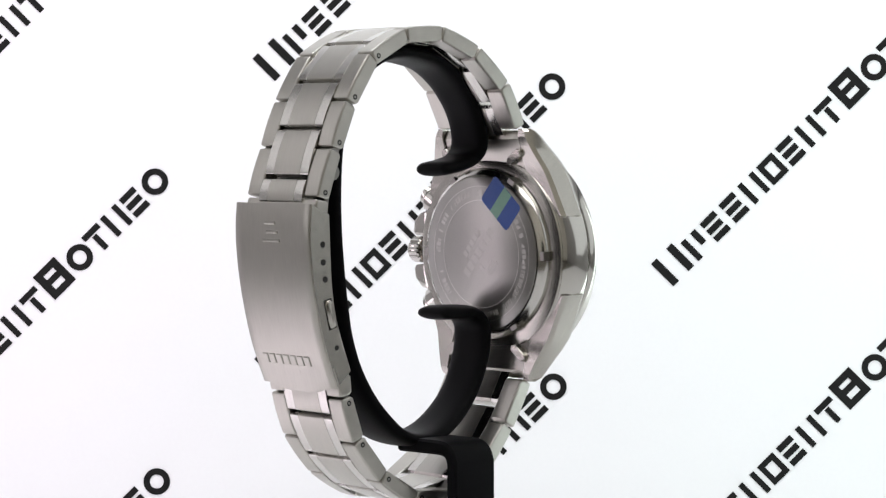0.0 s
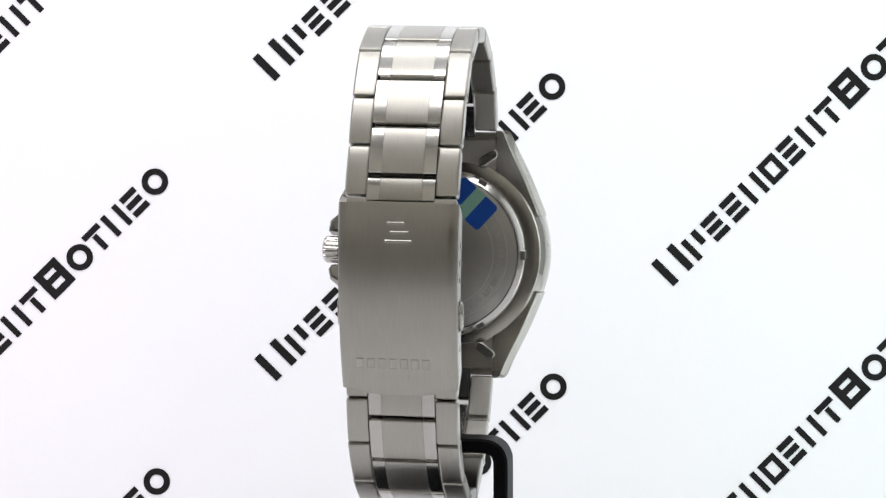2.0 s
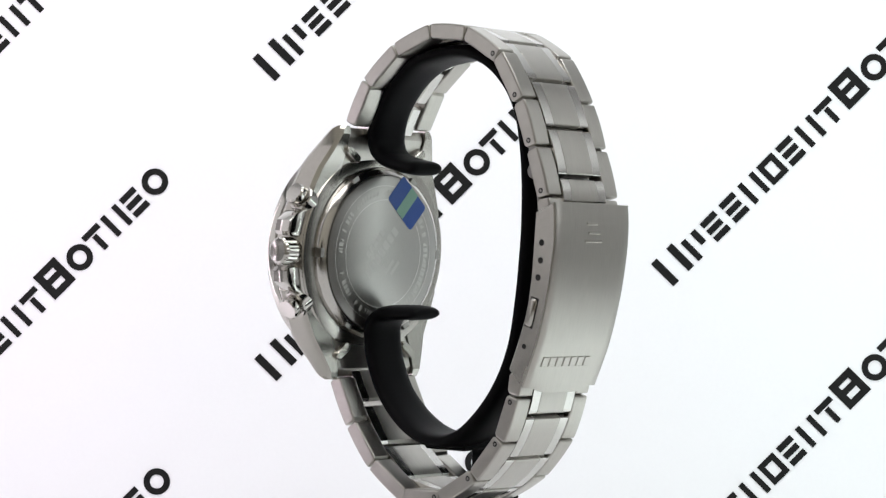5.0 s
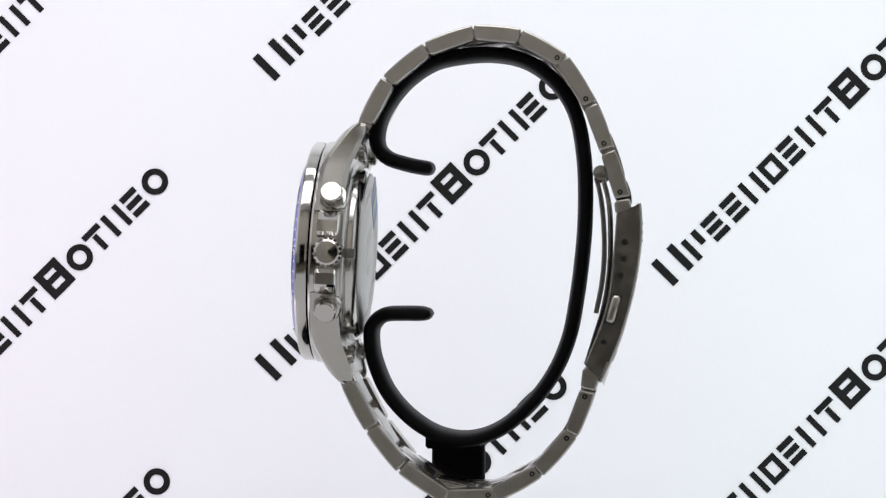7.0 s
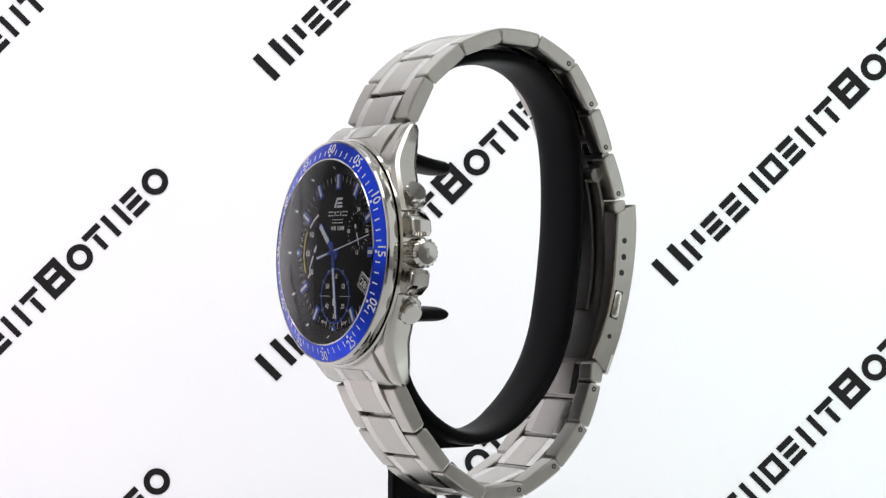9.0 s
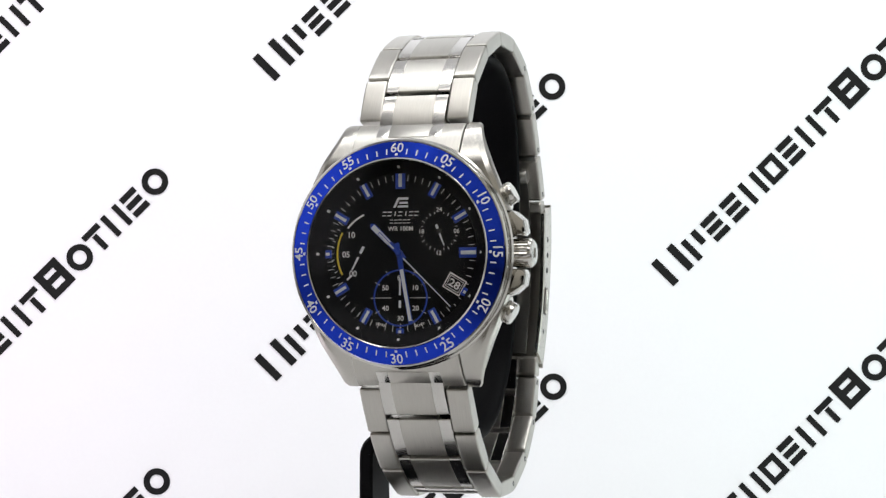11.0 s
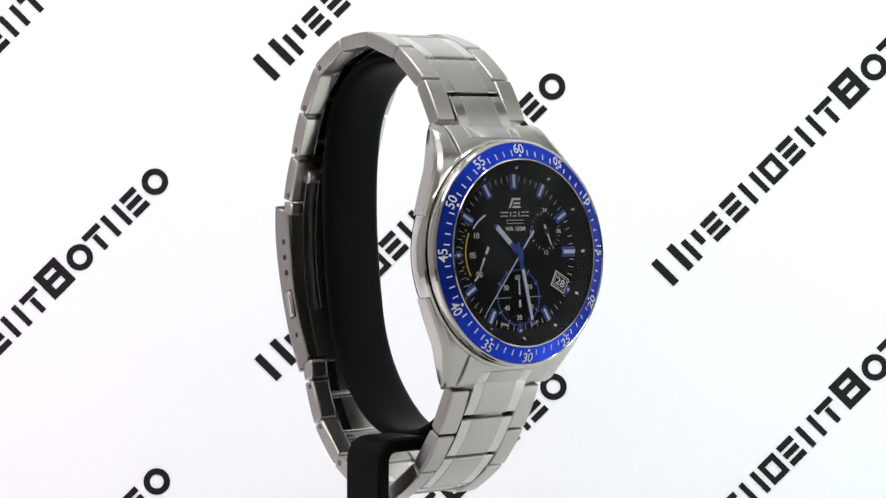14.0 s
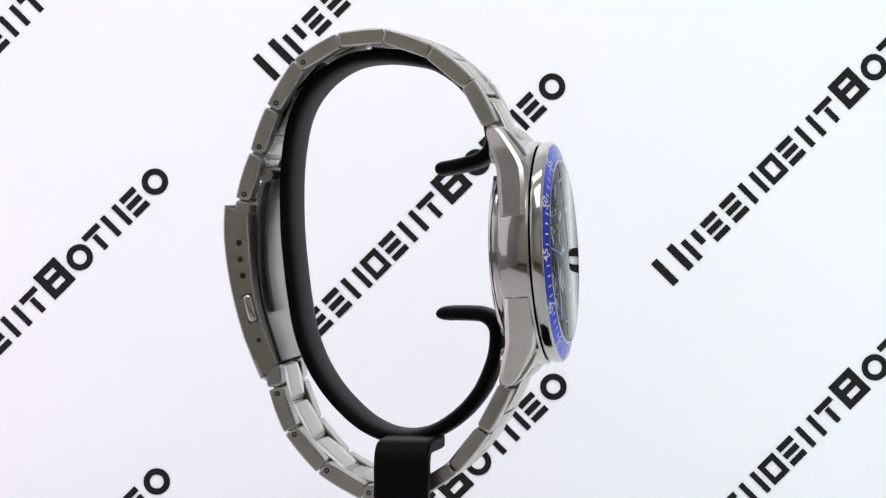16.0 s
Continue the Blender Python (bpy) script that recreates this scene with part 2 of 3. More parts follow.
def print_bars():
    slope = radians(45.27)
    u, v = Vector((math.cos(slope), math.sin(slope))), Vector((-math.sin(slope), math.cos(slope)))
    for col in range(-3, 5):
        for row in range(-3, 4):
            start = on_backdrop(490 + 702 * col + 4 * row, 676 - 170 * col + 531 * row)
            s = 0.0
            for big, bars in SIGNS:
                w, h = (52, 56) if big else (38, 45)
                bm = bmesh.new()

                def on_sheet(a, b, c):
                    return (start.x + (u.x * a + v.x * b) * PX, BACK_Y - 0.0003 * c - 0.00002, start.y + (u.y * a + v.y * b) * PX)

                for x0, y0, x1, y1 in bars:
                    box_mesh(s + x0 * w, s + x1 * w, y0 * h, y1 * h, 0, 1, on_sheet, bm)
                if not bars:
                    lathe([(12.5, 0), (12.5, 1), (23.5, 1), (23.5, 0)], lambda a, b, c: on_sheet(s + 21 + a, h / 2 + b, c), 28, bm)
                xs = [vert.co for vert in bm.verts]
                inside = all(abs(c.x) < 0.35 and FLOOR_Z < c.z < 0.39 for c in xs)
                if inside and max(c.z for c in xs) < 0.13:
                    part("printed_bar", bm, INK, backdrop, smooth=0)
                else:
                    bm.free()
                s += 63 if big else 47.2


# ---- the stand: a plastic cuff on an upright, on a round foot ----
def side_y(px, x):
    """Depth in the watch, from the side view, of a point that lies x mm to the crown's side."""
    return (px - 784) * (473.0 - x) / 4210 + 1.5 + 0.096 * x


def side_z(py, x=0.0):
    return (445 - py) * (473.0 - x) / 4210


def build_stand():
    stand = thing("watch_stand", "matte black plastic cuff stand carrying the watch on an offset upright", "watch stand")
    way = [(770, 300), (742, 296), (712, 289), (690, 281), (674, 266), (669, 243), (677, 208), (697, 174), (728, 140), (771, 113), (820, 102),
           (870, 99), (920, 107), (963, 130), (999, 167), (1021, 212), (1032, 270), (1036, 330), (1035, 400), (1030, 460), (1021, 530),
           (1008, 595), (983, 655), (943, 710), (890, 755), (835, 774), (780, 767), (730, 737), (690, 692), (667, 640), (660, 600),
           (664, 574), (684, 557), (720, 554), (768, 555)]
    path = curve_through([(side_y(px, 0), side_z(py)) for px, py in way], 10)
    n = len(path)

    def section(i, u):
        end = min(i, n - 1 - i)
        k = min(1.0, end / 18)
        full = np.interp(path[i].y, [-9, 16], [4.95, 7.0])
        wide = full - 2.6 * (1 - math.sqrt(1 - (1 - k) ** 2))
        thick = 1.5 * (0.12 + 0.88 * math.sqrt(1 - (1 - min(1.0, end / 6)) ** 2))
        out = []
        for j in range(28):
            a = 2 * math.pi * j / 28
            c, s = math.cos(a), math.sin(a)
            out.append((np.interp(path[i].y, [-9, 16], [2.2, 1.4]) + wide * math.copysign(abs(c) ** 0.7, c), thick * math.copysign(abs(s) ** 0.8, s)))
        return out

    part("cuff", sweep(path, section), RUBBER, stand, smooth=50)
    # the arm leaves the cuff sideways and turns down
    arm = [(1.0, -37.8), (-6, -37.8), (-11.0, -37.9), (-12.9, -38.6), (-13.9, -40.2), (-14.1, -43), (-14.1, -60), (-14.1, -97)]
    pts = [Vector((p.y, 0, p.z)) for p in curve_through(arm, 5)]
    bm, rings = bmesh.new(), []
    for i, p in enumerate(pts):
        t = (pts[min(i + 1, len(pts) - 1)] - pts[max(i - 1, 0)]).normalized()
        nrm = Vector((-t.z, 0, t.x))
        ring = []
        for y, k in ((-5.4, -0.9), (-4.9, -1.4), (4.9, -1.4), (5.4, -0.9), (5.4, 0.9), (4.9, 1.4), (-4.9, 1.4), (-5.4, 0.9)):
            ring.append(bm.verts.new((p + Vector((0, 3.6 + y, 0)) + nrm * k) * MM))
        rings.append(ring)
    for r, s in zip(rings, rings[1:]):
        for i in range(8):
            bm.faces.new((r[i - 1], r[i], s[i], s[i - 1]))
    bm.faces.new(rings[0][::-1])
    bm.faces.new(rings[-1])
    part("upright", bm, RUBBER, stand)
    foot = [(0, -100), (28, -100), (29, -99), (29, -96.5), (28, -95.5), (0, -95.5)]
    part("foot", lathe(foot, lambda x, y, z: Vector((x, y, z)) * MM, 64, closed=False), RUBBER, stand, "black round foot plate")
    return stand


# ---- the watch ----
ROLL, TILT = radians(-1.10), radians(-2.99)
HEAD = Matrix.Translation((0.9 * MM, -25.13 * MM, 0)) @ Matrix.Rotation(TILT, 4, "X") @ Matrix.Rotation(ROLL, 4, "Y") @ Matrix(((1, 0, 0, 0), (0, 0, -1, 0), (0, 1, 0, 0), (0, 0, 0, 1))) @ Matrix.Scale(0.988, 4)


def on_head(x, y, z):
    """A point of the watch head in mm: right, up, and out of the face."""
    return HEAD @ (Vector((x, y, z)) * MM)


def at_head(x, y, z, turn=0.0):
    return HEAD @ Matrix.Translation(Vector((x, y, z)) * MM) @ Matrix.Rotation(radians(turn), 4, "Z")


def flat(x, y, z):
    return Vector((x, y, z)) * MM


SKEW = Matrix.Rotation(radians(-1.3), 3, "Y")


def lean(v):
    """The bracelet hangs a little askew on its cuff."""
    return SKEW @ v + Vector((0.64 * MM + 0.01 * (v.y + 25 * MM), 0, 0))


def link_place(p, q):
    """A link's own space between two points of the outer line: across, along, outwards."""
    a, b = Vector((0, *p)), Vector((0, *q))
    mid, t = (a + b) / 2, (b - a).normalized()
    nrm = Vector((0, -t.z, t.y))
    if nrm.dot(mid) < 0:
        nrm = -nrm

    def place(w, s, n):
        return lean((mid + Vector((w, 0, 0)) + t * s + nrm * n) * MM)

    return place, (b - a).length


def link_outline(length, gap, thick, bulge):
    h = length / 2 - gap
    r = 0.5
    k = h - r
    top = [(s * k, bulge * (1 - (s * k / h) ** 2)) for s in (-1, -0.66, -0.33, 0, 0.33, 0.66, 1)]
    e = top[0][1]
    left = [(-h, e - r - 0.15), (-h + 0.03, e - 0.62 * r), (-h + 0.13 * r, e - 0.4 * r), (-h + 0.45 * r, e - 0.12 * r)]
    return [*left, *top, *[(-a, b) for a, b in left[::-1]], (h - 0.15, -thick + 0.5), (h - 0.7, -thick), (-h + 0.7, -thick), (-h + 0.15, -thick + 0.5)][::-1]


def side_link(watch, p, q, x0, x1, pin=0):
    place, length = link_place(p, q)
    link = part("side_link", prism(link_outline(length, 0.27, 2.9, 0.24), soft_levels(x0, x1, 0.36), place), BRUSHED, watch, smooth=18)
    if pin:
        out = 1 if x1 > 0 else -1
        x = x1 if out > 0 else x0
        ring = [(0.52 * math.cos(a), 0.52 * math.sin(a)) for a in (2 * math.pi * k / 14 for k in range(14))]
        s0 = (length / 2 - 1.5) * (1 if pin == 1 else -1)
        part("pin_hole", prism(ring, [(x - 0.3 * out, 0), (x + 0.02 * out, 0)], lambda w, a, b: place(w, s0 + a, -1.55 + b)), DARK_HOLE, link)
        ring = [(0.26 * math.cos(a), 0.26 * math.sin(a)) for a in (2 * math.pi * k / 10 for k in range(10))]
        part("pin", prism(ring, [(x - 0.3 * out, 0), (x + 0.05 * out, 0)], lambda w, a, b: place(w, s0 + a, -1.55 + b)), SHADED_INNER, link)
    return link


def centre_link(watch, p, q, half):
    place, length = link_place(p, q)
    mid = half * 0.62
    link = part("centre_link", prism([(s, n + 0.05) for s, n in link_outline(length, 0.46, 2.7, 0.28)], soft_levels(-mid, mid, 0.04), place), BRUSHED, watch, smooth=18)
    for a, b in ((-half, -mid - 0.02), (mid + 0.02, half)):
        part("polished_edge", prism(link_outline(length, 0.46, 2.6, 0.28), soft_levels(a, b, 0.03), place), SATIN_EDGE, link, "bright polished edge strip", smooth=18)
    return link


def hinge_bar(watch, at, half):
    """The round bar that joins two links, sunk below the outer line."""
    y, z = Vector(at) - Vector(at).normalized() * 1.75
    ring = [(0.95 * math.cos(a), 0.95 * math.sin(a)) for a in (2 * math.pi * k / 12 for k in range(12))]
    # darkened steel puts the shade between links into the bar's colour
    part("hinge_bar", prism(ring, [(-half, 0), (half, 0)], lambda w, a, b: lean(Vector((w, y + a, z + b)) * MM)), SHADED_INNER, watch)


def along(p, q, k):
    return (p[0] + (q[0] - p[0]) * k, p[1] + (q[1] - p[1]) * k)


def build_bracelet(watch):
    upper = [(632, 214), (674, 136), (747, 76), (835, 45), (923, 53), (1003, 99), (1054, 181), (1085, 263), (1113, 349)]
    lower = [(1058, 648), (1053, 692), (1023, 772), (962, 842), (880, 888), (788, 892), (704, 837), (647, 766), (603, 683)]
    up = [(side_y(px, 10.5), side_z(py, 10.5)) for px, py in upper]
    low = [(side_y(px, 10.5), side_z(py, 10.5)) for px, py in lower]
    bow = lambda p, q, k: Vector(along(p, q, k)) + Vector(along(p, q, k)).normalized() * 0.30
    for chain, from_case in ((up, True), (low, False)):
        n = len(chain) - 1
        for i in range(n):
            share = i / n if from_case else 1 - i / n
            w = 11.15 - 0.75 * share
            c = 6.6 - 0.35 * share
            pin = 1 if from_case and i >= 4 else (-1 if not from_case and 1 <= i <= 4 else 0)
            side_link(watch, chain[i], chain[i + 1], c + 0.05, w, pin)
            side_link(watch, chain[i], chain[i + 1], -w, -c - 0.05, pin)
        f = 0.61 if from_case else 0.40
        cuts = [bow(chain[i], chain[i + 1], f) for i in range(n)]
        if not from_case:
            cuts = [bow(chain[0], chain[1], 0.0)] + cuts[1:]
        for i in range(1, n):
            hinge_bar(watch, chain[i], 9.9)
        for at in cuts[1:-1]:
            hinge_bar(watch, at, 6.0)
        for i in range(n - 1):
            share = i / n if from_case else 1 - i / n
            centre_link(watch, cuts[i], cuts[i + 1], 6.55 - 0.35 * share)
        if from_case:
            centre_link(watch, bow(chain[0], chain[1], -0.22), cuts[0], 6.55)
            centre_link(watch, cuts[-1], Vector(chain[-1]) + Vector((0.4, -1.4)), 6.3)
            side_link(watch, Vector(chain[-1]) + Vector((-0.25, 0)), Vector(chain[-1]) + Vector((0.1, -3.4)), -10.3, 10.3)
        else:
            centre_link(watch, cuts[-1], bow(chain[-2], chain[-1], 1.22), 6.55)


def build_clasp(watch):
    def line(points, x=11.3):
        return curve_through([(side_y(px, x), side_z(py, x)) for px, py in points], 5)

    def line2(points):
        return curve_through([(side_y(px, -11.0), side_z(py, -11.0)) for px, py in points], 5)

    outer = line2([(1135, 364), (1137, 400), (1135, 440), (1128, 490), (1117, 540), (1102, 592), (1086, 632), (1072, 664)])
    n = len(outer)

    def wide(u):
        return 11.15 - 0.25 * u

    # cover plate, with its lower edge bowed
    def cover_section(i, u):
        w = wide(u)
        return [(-w, -0.55), (-w + 0.15, -0.2), (-w + 0.5, 0), *[(w * k / 10, 0) for k in range(-8, 9, 2)], (w - 0.5, 0), (w - 0.15, -0.2), (w, -0.55), (w, -0.95), *[(w * k / 10, -0.95) for k in range(8, -9, -2)], (-w, -0.95)]

    bm = sweep(outer, lambda i, u: [(x, k) for x, k in cover_section(i, u)])
    low_z = min(v.co.z for v in bm.verts)
    for v in bm.verts:
        if v.co.z < low_z + 0.0035:
            v.co.z -= 0.0011 * max(0.0, 1 - (v.co.x / 0.0085) ** 4) * (1 - (v.co.z - low_z) / 0.0035)
        v.co = lean(v.co)
    clasp = part("clasp_cover", bm, BRUSHED, watch, "brushed steel folding clasp cover with raised marks")
    inner = line([(1089, 378), (1086, 420), (1083, 460), (1079, 500), (1070, 548), (1055, 592), (1042, 624), (1034, 643)])
    for sgn in (-1, 1):
        bm, rings = bmesh.new(), []
        for i in range(n):
            u = i / (n - 1)
            w = wide(u)
            a, b = outer[i], inner[i]
            d = (a - b).normalized()
            ring = []
            for x, p in ((w - 1.0, b + d * 0.15), (w - 0.25, b), (w, b + d * 0.3), (w, a - d * 0.5), (w - 0.2, a - d * 0.35), (w - 1.0, a - d * 0.35)):
                ring.append(bm.verts.new(lean((p + Vector((x * sgn, 0, 0))) * MM)))
            rings.append(ring)
        for r, s in zip(rings, rings[1:]):
            for i in range(6):
                bm.faces.new((r[i - 1], r[i], s[i], s[i - 1]))
        bm.faces.new(rings[0][::-1])
        bm.faces.new(rings[-1])
        flange = part("clasp_side", bm, BRUSHED_CASE, clasp, "satin steel side flange with adjusting holes")
        for px, py, r in ((1107, 395, 0.6), (1104, 428, 0.6), (1102, 458, 0.6), (1097, 487, 0.6), (1068, 604, 0.5)):
            y, z = side_y(px, 11.3), side_z(py, 11.3)
            ring = [(r * math.cos(a), r * math.sin(a)) for a in (2 * math.pi * k / 14 for k in range(14))]
            w = wide(0.3) - (0.12 if py > 590 else 0.0)
            part("adjusting_hole", prism(ring, [(w - 0.4, 0), (w + 0.03, 0)], lambda q, a, b: lean(Vector((q * sgn, y + a, z + b)) * MM)), DARK_HOLE, clasp)
        # release button
        y, z = side_y(1084, 11.3), side_z(546, 11.3)
        tilt = Matrix.Rotation(radians(-16), 3, "X")
        poly = [(-0.85, -2.2), (-0.45, -2.7), (0.45, -2.7), (0.85, -2.2), (0.85, 2.2), (0.45, 2.7), (-0.45, 2.7), (-0.85, 2.2)]
        part("release_button", prism(poly, [(10.4, 0), (11.25, 0), (11.6, 0.25), (11.7, 0.5)], lambda q, a, b: lean((tilt @ Vector((0, a, b)) + Vector((q * sgn, y, z))) * MM)), BRUSHED_CASE, clasp)
        poly = [(-1.0, -2.9), (1.0, -2.9), (1.0, 2.9), (-1.0, 2.9)]
        part("button_slot", prism(poly, [(10.4, 0), (11.04, 0)], lambda q, a, b: lean((tilt @ Vector((0, a, b)) + Vector((q * sgn, y, z))) * MM)), DARK_HOLE, clasp)
    # folding blades inside
    for pts, half, name in (([(1068, 312), (1080, 360), (1083, 420), (1081, 480), (1072, 540), (1056, 595), (1042, 640)], 8.2, "folding_blade"),
                            ([(1058, 316), (1066, 352), (1071, 400), (1072, 450), (1068, 500), (1058, 552)], 6.0, "folding_blade")):
        bm = sweep(line(pts, 0), lambda i, u: [(-half, -0.3), (-half + 0.25, 0.1), (half - 0.25, 0.1), (half, -0.3), (half, -0.7), (-half, -0.7)])
        for v in bm.verts:
            v.co = lean(v.co)
        # blades take the darkened steel: shade inside the clasp, put into the colour
        part(name, bm, SHADED_INNER, clasp, "thin polished folding blade")
    y, z = side_y(1064, 0), side_z(309)
    ring = [(1.5 * math.cos(a), 1.5 * math.sin(a)) for a in (2 * math.pi * k / 20 for k in range(20))]
    part("hinge_pin", prism(ring, soft_levels(-8.4, 8.4, 0.3), lambda q, a, b: lean(Vector((q, y + a, z + b)) * MM)), SHADED_INNER, clasp)

    # raised marks on the cover: plain shapes
    def on_cover(px_z, x0, x1, h):
        k = min(range(n), key=lambda i: abs(outer[i].z - px_z))
        t = (outer[min(k + 1, n - 1)] - outer[max(k - 1, 0)]).normalized()
        nrm = Vector((0, -t.z, t.y))
        if nrm.y < 0:
            nrm = -nrm
        c = outer[k] + t * ((px_z - outer[k].z) / t.z)
        poly = [(x0, -h / 2), (x1, -h / 2), (x1, h / 2), (x0, h / 2)]
        return prism(poly, [(-0.2, 0), (0.08, 0), (0.2, 0.14)], lambda w, a, b: lean((c + Vector((a, 0, 0)) - t * b + nrm * w) * MM))

    for z, x0, x1 in ((5.6, -1.2, 2.0), (3.9, -2.0, 1.4), (2.3, -2.6, 2.4)):
        part("raised_mark", on_cover(z, x0, x1, 0.55), BRUSHED, clasp)
    for k in range(7):
        x = 8.0 - k * 2.05
        part("raised_mark", on_cover(-20.3, x - 1.45, x, 2.0), BRUSHED, clasp)


def build_case(watch):
    # round middle of the case
    body = [(15.5, -3.0), (22.0, -3.0), (22.3, -3.4), (22.1, -6.6), (20.7, -9.0), (15.5, -9.0)]
    case = part("case", lathe(body, on_head, 128), POLISHED, watch, "satin and polished round steel case", smooth=30)
    part("case_underside", lathe([(17.2, -8.9), (20.65, -9.03), (20.4, -9.35), (18.6, -9.75), (17.2, -9.75)], on_head, 128), BRUSHED_CASE, case, "dark satin underside of the case", smooth=30)
    # four lugs
    vs = [8, 11, 14, 17, 19, 21, 22.5, 24, 25, 25.6]

    def outer_x(v):
        return np.interp(v, [0, 8, 12.5, 15, 20, 23, 25, 25.6], [22.5, 21.3, 19.5, 18.5, 16.2, 14.9, 14.2, 13.5])

    def top_z(v):
        return np.interp(v, [8, 16, 18, 20, 22, 24, 25, 25.6], [-3.1, -3.2, -3.8, -4.9, -6.3, -7.8, -8.8, -9.8])

    def low_z(v):
        return np.interp(v, [8, 17, 21, 24, 25.6], [-8.6, -9.4, -10.8, -11.6, -11.4])

    for sx in (-1, 1):
        for sy in (-1, 1):
            bm, rings = bmesh.new(), []
            for v in vs:
                x0, x1, zt, zb = 11.15, outer_x(v), top_z(v), low_z(v)
                cham = min(1.3, (x1 - x0) * 0.3)
                sec = [(x0, zt), (x1 - cham, zt), (x1 - 0.25 * cham, zt - 0.35 * cham), (x1, zt - cham), (x1 - 0.75, zb + 0.9), (x1 - 1.4, zb), (x0, zb)]
                rings.append([bm.verts.new(on_head(sx * x, sy * v, z)) for x, z in sec])
            for r, s in zip(rings, rings[1:]):
                for i in range(7):
                    bm.faces.new((r[i - 1], r[i], s[i], s[i - 1]))
            bm.faces.new(rings[0])
            bm.faces.new(rings[-1])
            part("lug", bm, BRUSHED_CASE, case, smooth=18)
    # end pieces between the lugs
    for sy in (-1, 1):
        top = [(17.0, -3.6), (19.0, -4.0), (21.0, -5.0), (22.8, -6.2), (24.4, -7.6), (25.4, -9.0), (25.2, -10.4), (23.5, -11.0), (17, -9)]
        poly = [(a * sy, b) for a, b in top]
        end = part("end_piece", prism(poly, soft_levels(-11.0, 11.0, 0.2), lambda w, a, b: on_head(w, a, b)), BRUSHED, watch, smooth=18)
        mid = [(a * sy, b + 0.14) for a, b in top[3:-3]] + [(24.0 * sy, -9.4), (21.4 * sy, -8)]
        part("raised_centre", prism(mid, soft_levels(-4.1, 4.1, 0.15), lambda w, a, b: on_head(w, a, b)), BRUSHED, end)
        for a0, a1 in ((-6.6, -4.2), (4.2, 6.6)):
            part("polished_edge", prism([(a, b - 0.1) for a, b in mid], soft_levels(a0, a1, 0.06), lambda w, a, b: on_head(w, a, b)), SATIN_EDGE, end)
    # guards beside the crown
    for sy in (-1, 1):
        poly = [(19.5, 2.9 * sy), (23.6, 3.2 * sy), (24.2, 4.0 * sy), (23.8, 6.2 * sy), (21.8, 7.9 * sy), (19.5, 8.6 * sy)]
        part("crown_guard", prism(poly, soft_levels(-8.6, -4.4, 0.5), lambda w, a, b: on_head(a, b, w)), POLISHED, case)

    # crown, knurled
    def outwards(angle, z0):
        c, s = math.cos(radians(angle)), math.sin(radians(angle))
        return lambda a, b, r: on_head(c * r - s * a, s * r + c * a, z0 + b)

    place = outwards(0, -6.9)
    bm, rings = bmesh.new(), []
    segs = 72
    for r, h, knurl in ((1.6, 20.5, 0), (1.6, 21.7, 0), (2.6, 21.7, 0), (2.85, 22.0, 0.16), (2.85, 24.6, 0.16), (2.5, 25.1, 0.05), (2.1, 25.35, 0), (0.01, 25.5, 0)):
        ring = []
        for i in range(segs):
            a = 2 * math.pi * i / segs
            k = r - (knurl if i % 4 < 2 else 0)
            ring.append(bm.verts.new(place(k * math.sin(a), k * math.cos(a), h)))
        rings.append(ring)
    for r, s in zip(rings, rings[1:]):
        for i in range(segs):
            bm.faces.new((r[i - 1], r[i], s[i], s[i - 1]))
    bm.faces.new(rings[0])
    crown = part("crown", bm, POLISHED, watch, "knurled polished winding crown", smooth=25)
    part("raised_mark", prism([(-0.9, -0.25), (0.9, -0.25), (0.9, 0.25), (-0.9, 0.25)], [(25.2, 0), (25.62, 0)], lambda w, a, b: place(a, b, w)), BRUSHED, crown)
    # two pushers with collars
    for sy, z0 in ((1, -6.6), (-1, -6.6)):
        place = outwards(29 * sy, z0)
        collar = [(0, 20), (2.9, 20), (2.95, 22.2), (2.7, 22.5), (2.2, 22.5), (2.2, 21.9), (0, 21.9)]
        pusher = part("pusher", lathe([(1.7, 20.5), (1.7, 22.5), (2.15, 22.95), (2.2, 23.2), (2.2, 24.1), (1.95, 24.4), (0, 24.45)], place, 40, closed=False), POLISHED, watch, "polished round chronograph pusher")
        part("collar", lathe(collar, place, 40, closed=False), POLISHED, pusher)

    # screw back: outer ring with six notches, satin centre, print in bars
    back = [(0, -11.9), (15.75, -11.9), (15.95, -11.78)]
    cover = part("case_back", lathe(back + [(15.95, -9.2), (0, -9.2)], on_head, 128, closed=False), BACK, watch, "satin steel case back with engraved rings")
    part("notched_ring", lathe([(16.1, -9.2), (16.1, -11.5), (16.25, -11.62), (17.3, -11.0), (17.62, -10.5), (17.7, -9.2)], on_head, 128), SATIN_EDGE, cover, "bright polished sloping ring")
    for k in range(6):
        a = radians(60 * k)
        c, s = math.cos(a), math.sin(a)
        poly = [(16.08, -0.95), (17.66, -0.95), (17.66, 0.95), (16.08, 0.95)]
        # solid blocks in darkened steel stand in for shaded recesses
        part("notch", prism(poly, [(-9.4, 0), (-11.3, 0), (-11.4, 0.1)], lambda w, p, q: on_head(c * p - s * q, s * p + c * q, w)), SHADED_INNER, cover)
    part("engraved_ring", lathe([(11.0, -11.85), (11.12, -11.85), (11.12, -11.93), (11.0, -11.93)], on_head, 96), ENGRAVED, cover)
    part("engraved_ring", lathe([(13.9, -11.85), (14.0, -11.85), (14.0, -11.93), (13.9, -11.93)], on_head, 96), ENGRAVED, cover)
    rng = random.Random(4)
    a = 0.0
